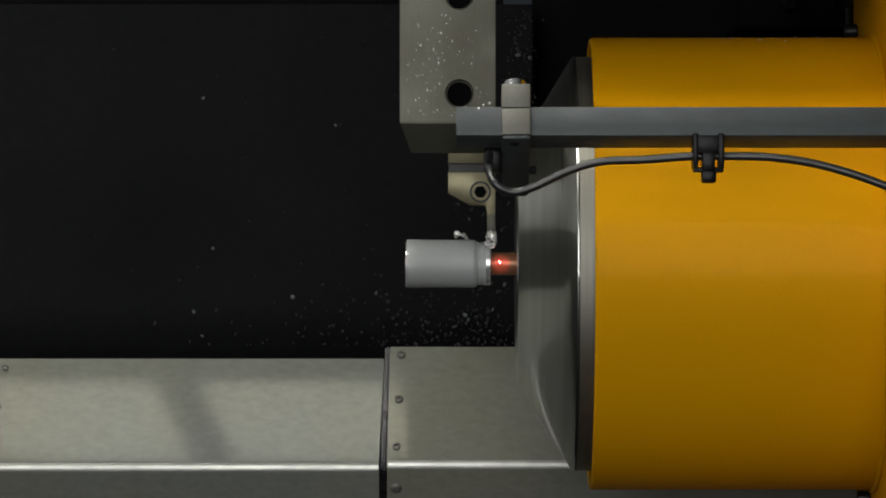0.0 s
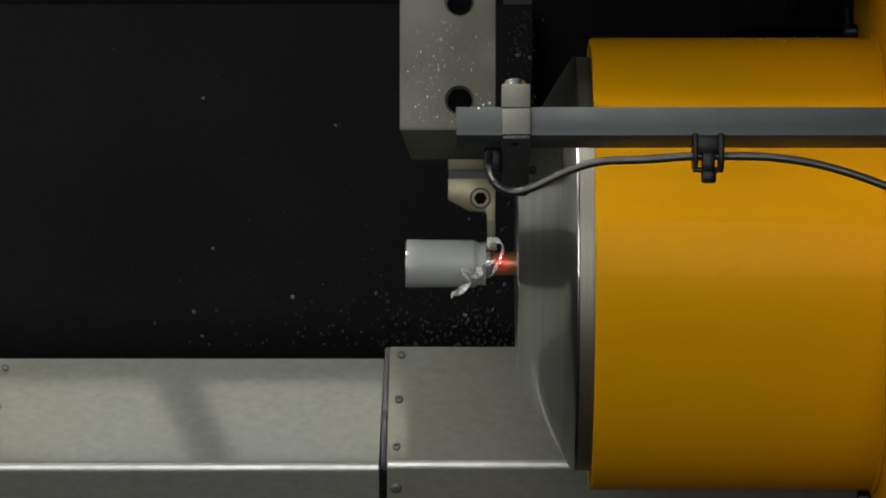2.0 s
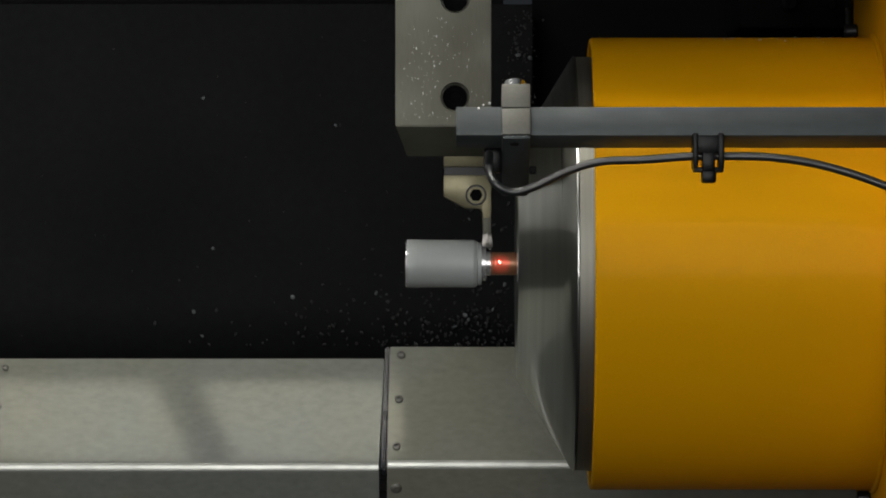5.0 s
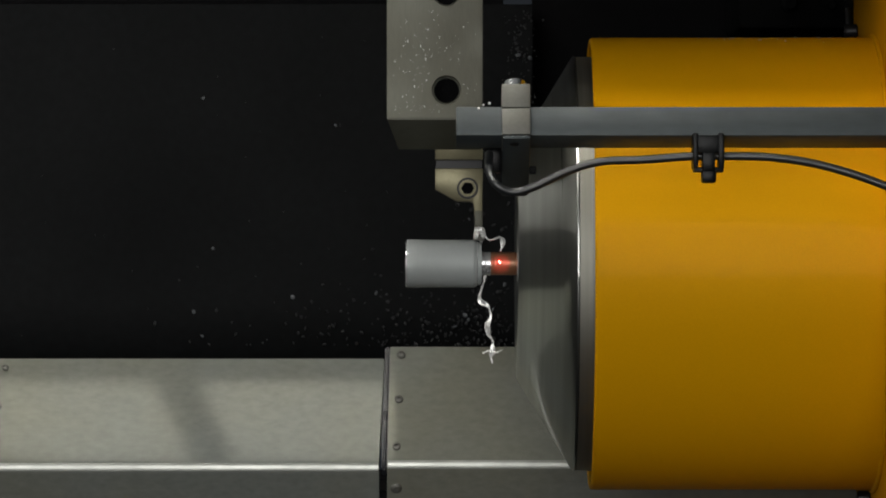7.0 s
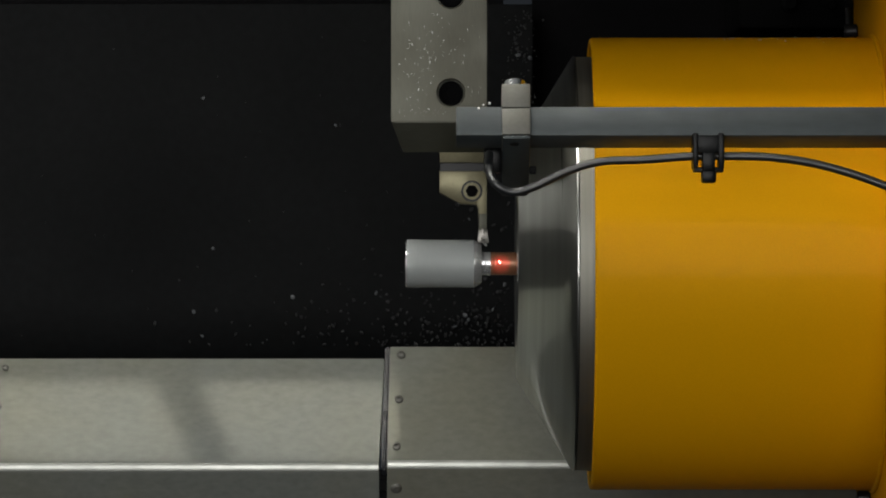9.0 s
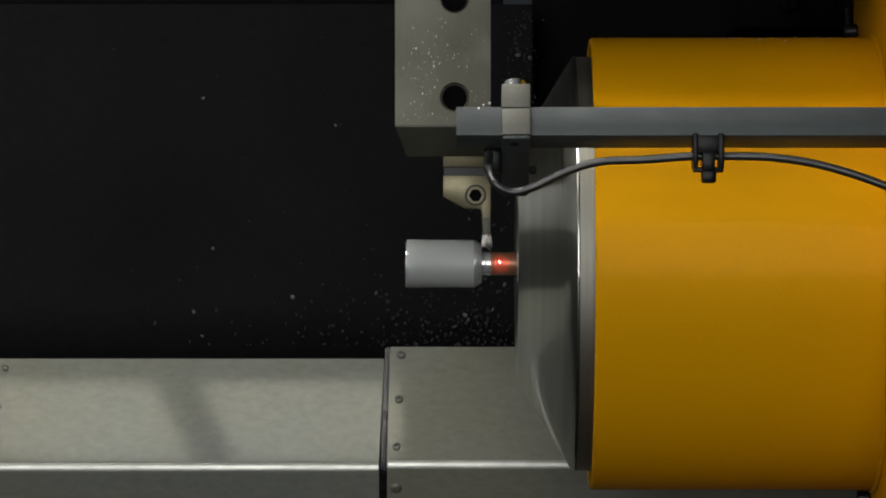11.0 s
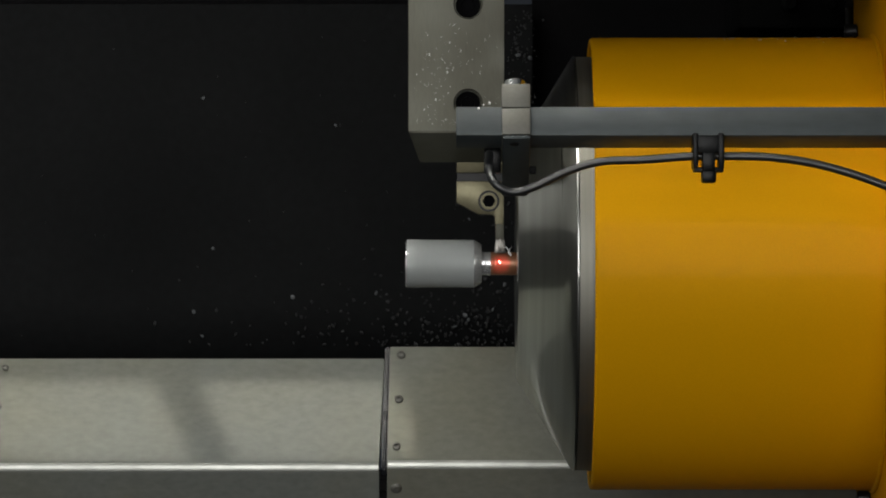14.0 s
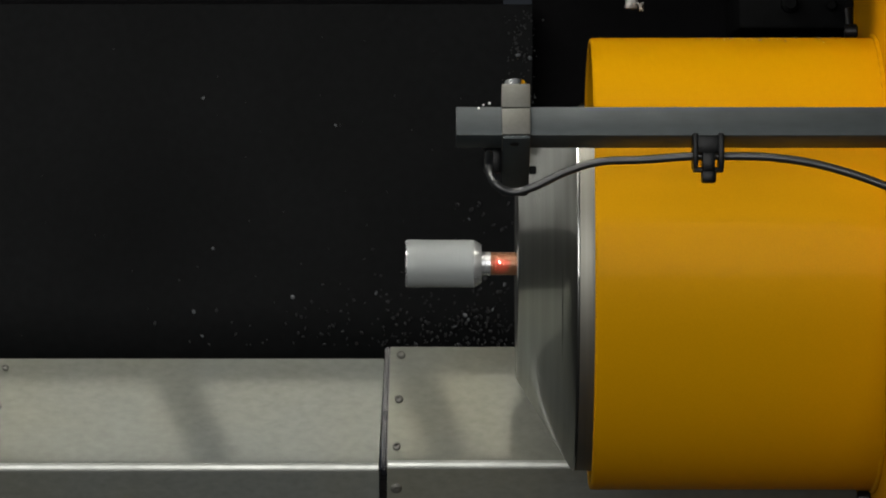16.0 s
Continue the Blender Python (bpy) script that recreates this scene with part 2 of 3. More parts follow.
def sheet_cover(name, x0, x1, zb, zt, lean, label, screws):
    """A folded sheet: a sloping flat, a rounded fold and a front apron that falls back. lean: how far the ends shift from fold to top."""
    yt = 0.1643
    yb = yt - (zt - zb) / math.tan(SLOPE)
    r = 0.0085
    n1, n2 = Vector((-math.sin(SLOPE), math.cos(SLOPE))), Vector((-math.cos(UNDER), -math.sin(UNDER)))
    down = Vector((math.sin(UNDER), -math.cos(UNDER)))
    c = Vector((yb, zb)) - r * n1
    prof = [(yt + 0.006, zt - 0.006), (yt + 0.004, zt - 0.001), (yt + 0.0015, zt)]
    a0, a1 = math.pi / 2 + SLOPE, math.pi + UNDER
    prof += [(c.x + r * math.cos(a), c.y + r * math.sin(a)) for a in [a0 + (a1 - a0) * i / 12 for i in range(13)]]
    foot = c + r * n2
    end = foot + down * 0.33
    prof += [(end.x, end.y), (end.x + 0.003, end.y), (foot.x + 0.004, foot.y)]
    own = bmesh.new()
    shift = lambda z: lean * max(0.0, (z - zb) / (zt - zb))
    a = [own.verts.new((x0 + shift(z), y, z)) for y, z in prof]
    b = [own.verts.new((x1 + shift(z), y, z)) for y, z in prof]
    for i in range(len(a)):
        j = (i + 1) % len(a)
        own.faces.new((a[i], a[j], b[j], b[i]))
    own.faces.new(a)
    own.faces.new(b[::-1])
    t = thing(name, ((x0 + x1) / 2, yb, end.y), label, "way cover")
    part("sheet", own, COVER_STEEL, t)
    # a brighter metal strip over the fold, standing for its highlight
    own = bmesh.new()
    arc = [a0 + (a1 - a0) * (0.12 + 0.62 * i / 10) for i in range(11)]
    outer = [(c.x + (r + 0.0003) * math.cos(q), c.y + (r + 0.0003) * math.sin(q)) for q in arc]
    inner = [(c.x + (r - 0.0008) * math.cos(q), c.y + (r - 0.0008) * math.sin(q)) for q in reversed(arc)]
    a = [own.verts.new((x0 + 0.0004, y, z)) for y, z in outer + inner]
    b = [own.verts.new((x1 - 0.0004, y, z)) for y, z in outer + inner]
    for i in range(len(a)):
        j = (i + 1) % len(a)
        own.faces.new((a[i], a[j], b[j], b[i]))
    own.faces.new(a)
    own.faces.new(b[::-1])
    part("fold_highlight", own, FOLD_HIGHLIGHT, t, "brighter strip on the fold that stands for its highlight")
    for sx, f, size in screws:
        if f >= 0:
            q, d = Vector((yb, zb)).lerp(Vector((yt, zt)), f) + n1 * 0.0004, n1
        else:
            q, d = foot - down * f + n2 * 0.0004, n2
        p, d = Vector((sx, q.x, q.y)), Vector((0, d.x, d.y))
        h = lathe([(-0.0008, 0.0027), (0.0003, 0.0026), (0.0009, 0.0019), (0.0011, 0.0011), (0.0011, 0.0009), (0.0003, 0.0007)], (0, 0, 0), "z", 16)
        bmesh.ops.scale(h, verts=h.verts, vec=(size, size, size))
        bmesh.ops.rotate(h, verts=h.verts, matrix=Vector((0, 0, 1)).rotation_difference(d).to_matrix())
        bmesh.ops.translate(h, verts=h.verts, vec=p)
        part("screw", h, CLAMP_GREY, t, "small domed steel screw")
    return t


def bed():
    sheet_cover("way_cover", -0.75, -0.0412, 1.0132, 1.0786, 0.003, "satin stainless sliding way cover with a bright folded edge",
                [(-0.2845, 0.91, 0.8), (-0.2880, 0.53, 0.8)])
    t = sheet_cover("way_cover", -0.0360, 0.3206, 1.0151, 1.0863, 0.0018, "satin stainless fixed way cover with corner screws and a wiper",
                    [(-0.0272, 0.93, 1), (-0.0285, 0.53, 1), (-0.0298, 0.11, 1), (-0.0302, -0.012, 1.35)])
    # rubber wiper along the end of the fixed cover
    own = bmesh.new()
    pts = [(0.1668, 1.0863), (0.1650, 1.0868), (0.1208, 1.0152), (0.1185, 1.0090), (0.1230, 1.0040), (0.1330, 1.0040), (0.1330, 1.0100), (0.1720, 1.0790)]
    lean = lambda z: 0.0018 * max(0.0, (z - 1.0151) / 0.0712)
    a = [own.verts.new((-0.0398 + lean(z) * 1.2, y, z)) for y, z in pts]
    b = [own.verts.new((-0.0360 + lean(z), y, z)) for y, z in pts]
    for i in range(len(a)):
        j = (i + 1) % len(a)
        own.faces.new((a[i], a[j], b[j], b[i]))
    own.faces.new(a)
    own.faces.new(b[::-1])
    bmesh.ops.recalc_face_normals(own, faces=own.faces)
    bmesh.ops.bevel(own, geom=own.edges[:], offset=0.0012, segments=3, affect="EDGES")
    part("wiper", own, RUBBER, t, "black rubber wiper lip")
    solo("bed_casting", box(-0.9, 1.2, 0.27, 0.6, 0.5, 1.0178 - 0.03), BLACK_OXIDE, "dark machine bed casting under the way covers", "machine bed")


# ---------------------------------------------------------------- guard and headstock
def guard():
    R = 0.1398
    x0, x1 = 0.0903, 0.2663
    t = thing("chuck_guard", (x0, 0, AXIS), "glossy yellow enamelled tubular guard round the chuck", "machine guard")
    w = 0.0045
    p = [(x0 + w / 2 - w / 2 * math.cos(radians(a)), R - w / 2 + w / 2 * math.sin(radians(a))) for a in range(90, -91, -18)] + [(x1, R - w), (x1, R)]
    part("shell", lathe(p, (0, 0, AXIS), "x", 200, closed=True), YELLOW, t)
    # weld bead where the tube meets the plate
    bead = bmesh.new()
    path = [Vector((x1 - 0.001, math.cos(a) * (R + 0.0006), AXIS + math.sin(a) * (R + 0.0006))) for a in [2 * math.pi * i / 260 for i in range(261)]]
    rng = random.Random(4)
    n = 8
    rings = []
    for i, p in enumerate(path[:-1]):
        r = 0.0013 * (1 + 0.25 * math.sin(i * 1.9) + 0.3 * rng.random())
        rad = Vector((0, p.y, p.z - AXIS)).normalized()
        rings.append([bead.verts.new(p + Vector((1, 0, 0)) * math.cos(2 * math.pi * k / n) * r + rad * math.sin(2 * math.pi * k / n) * r) for k in range(n)])
    for i in range(len(rings)):
        a, b = rings[i], rings[(i + 1) % len(rings)]
        for k in range(n):
            bead.faces.new((a[k], a[(k + 1) % n], b[(k + 1) % n], b[k]))
    part("weld_bead", bead, YELLOW, t, "painted weld bead round the base")
    rng = random.Random(12)
    drops = bmesh.new()
    for i in range(46):
        a, px, rr = radians(rng.gauss(94, 4)), rng.gauss(x0 + 0.095, 0.03), rng.uniform(0.0002, 0.0007)
        m = Matrix.Translation((px, math.cos(a) * R, AXIS + math.sin(a) * R)) @ Matrix.Diagonal((1, 1, 0.6, 1))
        bmesh.ops.create_icosphere(drops, subdivisions=1, radius=rr, matrix=m)
    tagged(part("stuck_flecks", drops, CHIP_METAL, t, "bright flecks lying along the top"), kind="stuff")
    h = thing("headstock", (x1, 0, 0.5), "yellow enamelled headstock plate with black cap screws", "headstock")
    own = box(x1, x1 + 0.03, -0.19, 0.155, 0.5, 1.75, 0.003)
    part("face_plate", own, YELLOW, h)
    part("housing", box(x1 + 0.03, 1.1, -0.18, 0.30, 0.5, 1.7, 0.01), YELLOW, h)
    for y, z in ((0.12, AXIS + 0.149), (0.02, AXIS - 0.146), (-0.03, AXIS + 0.19)):
        b = lathe([(0, 0.0032), (-0.001, 0.0045), (-0.0075, 0.0045), (-0.0085, 0.0038), (-0.0085, 0.0022), (-0.0055, 0.002)], (x1, y, z), "x", 24)
        part("cap_screw", b, BLACK_OXIDE, h, "black socket cap screw")


# ---------------------------------------------------------------- chuck
CHUCK_X = 0.0452


def chuck():
    t = thing("chuck", (CHUCK_X, 0, AXIS), "turned steel conical chuck with one flattened side, spinning", "lathe chuck")
    c = (CHUCK_X, 0, AXIS)
    def cut(bm, dist):
        r = bmesh.ops.bisect_plane(bm, geom=bm.verts[:] + bm.edges[:] + bm.faces[:], plane_co=(0, 0, AXIS - dist), plane_no=(0, 0, -1), clear_outer=True)
        edges = [e for e in r["geom_cut"] if isinstance(e, bmesh.types.BMEdge)]
        bmesh.ops.contextual_create(bm, geom=edges)
        return bm
    f = [(0.004, 0.010), (0, 0.012), (0, 0.0700), (0.0003, 0.0712), (0.0012, 0.0730), (0.0264, 0.1146), (0.0344, 0.1278), (0.0350, 0.1283), (0.0358, 0.1284)]
    nose = part("nose", cut(lathe(f, c, "x", 160), 0.0830), CHUCK_STEEL, t)
    nose.data.materials.append(FLAT_STEEL)
    for face in nose.data.polygons:
        if face.normal.z < -0.999:
            face.material_index, face.use_smooth = 1, False
    b = [(0.0361, 0.05), (0.0361, 0.1270), (0.0365, 0.1280), (0.0840, 0.1280)]
    part("body", cut(lathe(b, c, "x", 160), 0.0860), CHUCK_BODY, t)
    # thin arc grooves on either side
    for side in (-1, 1):
        own = bmesh.new()
        rows = []
        for i in range(13):
            e = radians(5 + 20 * i / 12)
            rows.append([own.verts.new((CHUCK_X + dx, side * math.cos(e) * r, AXIS + math.sin(e) * r)) for dx, r in ((0.0260, 0.1139), (0.0260, 0.1143), (0.0265, 0.1151), (0.0265, 0.1147))])
        for p, q in zip(rows, rows[1:]):
            for k in range(4):
                own.faces.new((p[k], p[(k + 1) % 4], q[(k + 1) % 4], q[k]))
        own.faces.new(rows[0])
        own.faces.new(rows[-1])
        part("groove", own, BLACK_OXIDE, t, "thin dark arc groove")
    return t


# ---------------------------------------------------------------- workpiece
def workpiece():
    c = (0, 0, AXIS)
    t = thing("workpiece", (CHUCK_X, 0, AXIS), "matt grey turned cup with bright shoulder on a rod coloured red-brown for the laser's light", "workpiece")
    X0, X1 = -0.0233, 0.0238
    r = 0.0149
    body = [(X0 + 0.0009, 0.004), (X0 + 0.0009, r - 0.0010), (X0 + 0.0012, r - 0.0002), (X0 + 0.0020, r), (-0.0147, r), (-0.0143, r - 0.00018), (0.0189, r - 0.00018), (0.0191, r - 0.00035), (0.0196, 0.0145), (0.0199, 0.0143), (0.0206, 0.0129)]
    part("cup", lathe(body, c, "x", 128), WORK_GREY, t)
    part("end_rim", lathe([(X0 + 0.0008, 0.004), (X0, 0.0045), (X0, r - 0.0016), (X0 + 0.0003, r - 0.0006), (X0 + 0.0012, r - 0.0003)], c, "x", 128), BRIGHT_CUT, t, "bright edge of the cup's end")
    part("chamfer", lathe([(0.0192, 0.0146), (0.0196, 0.0145), (0.0233, 0.0123), (0.0238, 0.0118), (0.0238, 0.0066)], c, "x", 128), BRIGHT_CUT, t, "bright freshly cut chamfer and shoulder")
    corner = part("corner_ring", lathe([(0.0192, 0.014), (0.0192, 0.0147), (0.0199, 0.0144), (0.0214, 0.0134), (0.0227, 0.0131), (0.0238, 0.013), (0.0238, 0.0105)], c, "x", 128, closed=True), WORK_GREY, t, "grey corner being chamfered away")
    part("neck", lathe([(0.0224, 0.0073), (0.0259, 0.0073), (0.0261, 0.007), (0.0263, 0.0073), (0.0294, 0.0073)], c, "x", 64), BRIGHT_CUT, t, "bright turned neck")
    rod = [(0.0295, 0.0072), (0.0308, 0.0072), (0.031, 0.007), (0.0313, 0.0072), (0.0333, 0.0072), (0.0334, 0.007), (0.0338, 0.0072), (0.0511, 0.0072)]
    part("rod", lathe(rod, c, "x", 64), REDDENED_ROD, t, "rod with the laser's red light in its colour")
    rings = []
    bounds = [20.9, 25.5, 30, 34.5, 38.4]
    for sl, (xa, xb) in enumerate(((0.0239, 0.0266), (0.0266, 0.0294))):
        for i in range(4):
            a, o = bounds[i] * 0.00035, bounds[i + 1] * 0.00035 - 0.00002
            b = lathe([(xa, a), (xb, a), (xb, o - 0.0003), (xb - 0.0003, o), (xa, o)], c, "x", 80, closed=True)
            rings.append((sl, i, part("flange_ring", b, WORK_GREY if sl == 0 and i == 3 else BRIGHT_CUT, t, "bright ring of the flange being cut away")))
    return t, rings, corner


# ---------------------------------------------------------------- turret, block and tool
def turret():
    t = thing("tool_turret", (0.0028, 0.02, 1.2269), "ground steel tool block with a grooving tool on the turret", "tool turret")
    yf = -0.06
    x0, x1, zb = -0.0263, 0.0319, 1.2266
    zt = zb + 0.30
    own = bmesh.new()
    # tapered towards the back at one side
    dep, tap = 0.054, 0.0066
    lo = [own.verts.new(p) for p in ((x0, yf, zb), (x1, yf, zb), (x1, yf + dep, zb), (x0 + tap, yf + dep, zb))]
    hi = [own.verts.new((v.co.x, v.co.y, zt)) for v in lo]
    own.faces.new(lo)
    own.faces.new(hi)
    for i in range(4):
        j = (i + 1) % 4
        own.faces.new((lo[i], lo[j], hi[j], hi[i]))
    bmesh.ops.recalc_face_normals(own, faces=own.faces)
    bmesh.ops.bevel(own, geom=own.edges[:], offset=0.0007, segments=2, affect="EDGES")
    for v in own.verts:        # the underside rises towards the camera
        if v.co.z < zb + 0.05:
            v.co.z -= (v.co.y - yf) * 0.325
    px = 0.01
    bores = (1.2444, 1.3042, 1.3633)
    me = bpy.data.meshes.new("blank")
    bmesh.ops.recalc_face_normals(own, faces=own.faces)
    own.to_mesh(me)
    own.free()
    drill = bmesh.new()
    for pz in bores:
        lathe([(yf - 0.004, 0.0094), (yf, 0.0089), (yf + 0.0008, 0.0084), (yf + 0.013, 0.0084)], (px, 0, pz), "y", 48, bm=drill)
    cut_me = bpy.data.meshes.new("drill")
    bmesh.ops.recalc_face_normals(drill, faces=drill.faces)
    drill.to_mesh(cut_me)
    drill.free()
    blank, cutter = new("blank", me), new("drill", cut_me)
    mod = blank.modifiers.new("bores", "BOOLEAN")
    mod.object, mod.operation, mod.solver = cutter, "DIFFERENCE", "EXACT"
    bpy.context.view_layer.update()
    done = bpy.data.meshes.new_from_object(blank.evaluated_get(bpy.context.evaluated_depsgraph_get()))
    own = bmesh.new()
    own.from_mesh(done)
    for junk in (blank, cutter):
        bpy.data.objects.remove(junk)
    for junk in (me, cut_me, done):
        bpy.data.meshes.remove(junk)
    block = part("tool_block", own, GROUND_STEEL, t)
    for pz in bores:
        hd = lathe([(yf + 0.0129, 0.0074), (yf + 0.0105, 0.0074), (yf + 0.0100, 0.0068), (yf + 0.0100, 0.0042), (yf + 0.0125, 0.0040)], (px, 0, pz), "y", 36)
        part("bolt", hd, BLACK_DEEP, block, "black socket bolt sunk in its counterbore")
    rng = random.Random(3)
    fl = bmesh.new()
    for i in range(170):
        u, w = rng.gauss(0.45, 0.24), rng.random() ** 1.3
        spot = (x0 + (x1 - x0) * u, zb + 0.004 + 0.062 * w)
        if 0.05 < u < 0.97 and min(math.hypot(spot[0] - px, spot[1] - pz) for pz in bores) > 0.0105:
            rr = rng.uniform(0.00012, 0.0003) * (1.6 if rng.random() < 0.12 else 0.8)
            m = Matrix.Translation((x0 + (x1 - x0) * u, yf - rr * 0.3, zb + 0.004 + 0.062 * w)) @ Matrix.Diagonal((rng.uniform(0.6, 1), 0.6, rng.uniform(0.8, 3.0), 1))
            bmesh.ops.create_icosphere(fl, subdivisions=1, radius=rr, matrix=m)
    tagged(part("stuck_flecks", fl, CHIP_METAL, block, "bright metal flecks stuck to the block"), kind="stuff")
    # turret disc, higher up
    part("disc", lathe([(x0, 0.05), (x0, 0.21), (x0 + 0.004, 0.215), (0.2317, 0.215), (0.2331, 0.20)], (0, 0.0, zb + 0.301), "x", 12), GROUND_STEEL, t, "faceted steel turret disc")
    # grooving tool: clamp, groove, body, neck and insert
    y0, y1 = -0.004, 0.014
    hold = prism([(0.003, 1.1976), (0.003, 1.1843), (0.0164, 1.1771), (0.0249, 1.1769), (0.0262, 1.1763), (0.0269, 1.1745), (0.0275, 1.1608), (0.0322, 1.1608), (0.0325, 1.1976)], y0, y1, 0.0004)
    holder = part("tool_holder", hold, TOOL_STEEL, t, "brownish steel grooving tool holder")
    part("clamp_plate", box(0.003, 0.0325, y0 - 0.001, y1, 1.2028, 1.2343, 0.0005), TOOL_STEEL, holder)
    # black filler that stands for the shadow in the groove
    part("recess", box(0.0035, 0.0318, y0 + 0.003, y1 - 0.001, 1.1972, 1.2032), BLACK_OXIDE, holder, "groove filled with black for its shadow")
    sx, sz = 0.0231, 1.1853
    part("screw_seat", lathe([(y0 - 0.0001, 0.0066), (y0 - 0.0003, 0.0064), (y0 - 0.0003, 0.0054)], (sx, 0, sz), "y", 40), BLACK_OXIDE, holder, "dark ring round the screw")
    part("clamp_screw", lathe([(y0 - 0.0003, 0.0054), (y0 - 0.0010, 0.0051), (y0 - 0.0010, 0.0040), (y0 - 0.0004, 0.0037)], (sx, 0, sz), "y", 40), TOOL_STEEL, holder)
    part("socket", lathe([(y0 - 0.0005, 0.0040), (y0 - 0.0012, 0.0038), (y0 - 0.0011, 0.0004)], (sx, 0, sz), "y", 6), BLACK_DEEP, holder, "dark hexagon socket")
    part("seat_band", box(0.0274, 0.0323, y0 - 0.0006, y1 - 0.002, 1.1612, 1.1713, 0.0003), GROUND_STEEL, holder, "dull grey blade end")
    ins = prism([(0.0273, 1.1615), (0.0264, 1.1535), (0.0269, 1.153), (0.0333, 1.153), (0.0336, 1.1535), (0.0327, 1.1615)], y0 - 0.0016, y0 + 0.004, 0.0004)
    insert = part("insert", ins, CARBIDE, t, "silvery carbide grooving insert")
    part("chipbreaker", prism([(0.0294, 1.1623), (0.0289, 1.1545), (0.031, 1.1545), (0.0305, 1.1623)], y0 - 0.0024, y0 - 0.0010, 0.0003), CARBIDE, insert)
    return t


# ---------------------------------------------------------------- laser sensor on its bar
def sensor():
    cz, cy = 1.2208, -0.19
    h = 0.0184 / 2
    piv = (0, cy, cz)
    t = thing("sensor_bar", (0.2581, cy, cz), "grey square bar carrying a clamped laser sensor over the chuck", "sensor mount")
    rot = -23
    def tb(x0, x1, y0, y1, z0, z1, bev=0.0006):
        return tilt(box(x0, x1, cy + y0, cy + y1, cz + z0, cz + z1, bev), rot, piv)
    part("bar", tb(0.0076, 0.3345, -h, h, -h, h, 0.0008), BAR_STEEL, t)
    cl0, cl1 = 0.0342, 0.0507
    up = part("clamp_jaw", tb(cl0, cl1, -h - 0.004, h + 0.004, 0.007, 0.0221), CLAMP_GREY, t, "beige-grey upper clamp jaw")
    part("clamp_jaw", tb(cl0, cl1, -h - 0.004, h + 0.004, -0.0101, 0.0063), CLAMP_GREY, t, "beige-grey lower clamp jaw")
    part("clamp_gap", tb(cl0 + 0.001, cl1 - 0.001, -h - 0.002, h + 0.002, 0.0059, 0.0073, 0), BLACK_PLASTIC, t, "dark slit between the jaws")
    b = tilt(lathe([(cz + 0.0217, 0.0062), (cz + 0.0277, 0.0062), (cz + 0.0287, 0.0050), (cz + 0.0287, 0.003), (cz + 0.0262, 0.0028)], ((cl0 + cl1) / 2 - 0.0005, cy - 0.002, 0), "z", 32), rot, piv)
    part("clamp_bolt", b, BOLT_STEEL, up, "bright socket bolt")
    arm = part("sensor_arm", tb(cl0 + 0.0005, cl1, -h - 0.003, 0.070, -0.0126, -0.0103), BAR_STEEL, t, "dark sensor arm reaching to the work")
    body = tb(cl0 + 0.001, cl1 - 0.001, -0.002, 0.073, -0.0119, -0.0028)
    part("sensor_body", body, BLACK_PLASTIC, t, "dark laser sensor body")
    w = tilt(lathe([(cz + -0.0129, 0.0022), (cz + -0.0127, 0.0030), (cz + -0.0125, 0.0030)], (0.0415, cy - 0.004, 0), "z", 20), rot, piv)
    part("set_screw", w, BLACK_OXIDE, arm, "dark set screw")
    part("connector", box(0.0239, 0.0341, -0.178, -0.160, 1.1947, 1.2093, 0.0012), BLACK_PLASTIC, t, "black cable connector")
    part("latch", box(0.0512, 0.0556, -0.125, -0.110, 1.1945, 1.1995, 0.0008), BLACK_PLASTIC, t, "small black latch")
    fl = bmesh.new()
    for sx, sz, r in ((0.027, 1.2346, 0.0009), (0.0207, 1.2317, 0.0008), (0.0234, 1.2337, 0.0006)):
        bmesh.ops.create_icosphere(fl, subdivisions=2, radius=r, matrix=Matrix.Translation((sx, cy - h * 0.92, sz)))
    tagged(part("stuck_flecks", fl, CHIP_METAL, t, "bright flecks stuck to the bar end"), kind="stuff")
    # cable along the bar
    D = -0.203
    pts = [(0.027, -0.180, 1.2057), (0.0266, -0.195, 1.1972), (0.0302, D, 1.1881), (0.0397, D, 1.1831),
           (0.0528, D, 1.1861), (0.0709, D, 1.1946), (0.0906, D, 1.2005), (0.1168, D, 1.2018), (0.1447, D, 1.2038),
           (0.166, D, 1.2038), (0.189, D, 1.2032), (0.212, D, 1.2002), (0.2349, D, 1.1943), (0.2579, D, 1.1861), (0.294, D, 1.1713)]
    cable = solo("cable", tube(spline(pts, 8), 0.0025, 14), CABLE_RUBBER, "thin black rubber sensor cable clipped under the bar", "cable", origin=(0.1496, D, 1.2038))
    c = thing("cable_clip", (0.1536, -0.205, 1.216), "black plastic cable clip screwed under the bar", "cable clip")
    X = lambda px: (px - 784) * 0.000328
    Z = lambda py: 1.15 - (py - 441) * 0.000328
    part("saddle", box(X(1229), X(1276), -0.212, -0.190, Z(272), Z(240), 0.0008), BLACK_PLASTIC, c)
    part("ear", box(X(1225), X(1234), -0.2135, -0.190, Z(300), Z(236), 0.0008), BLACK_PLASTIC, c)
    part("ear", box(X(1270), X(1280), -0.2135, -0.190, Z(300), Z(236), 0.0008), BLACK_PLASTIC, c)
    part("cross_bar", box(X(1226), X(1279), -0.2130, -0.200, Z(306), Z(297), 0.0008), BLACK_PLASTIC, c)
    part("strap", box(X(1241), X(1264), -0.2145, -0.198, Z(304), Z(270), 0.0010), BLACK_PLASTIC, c)
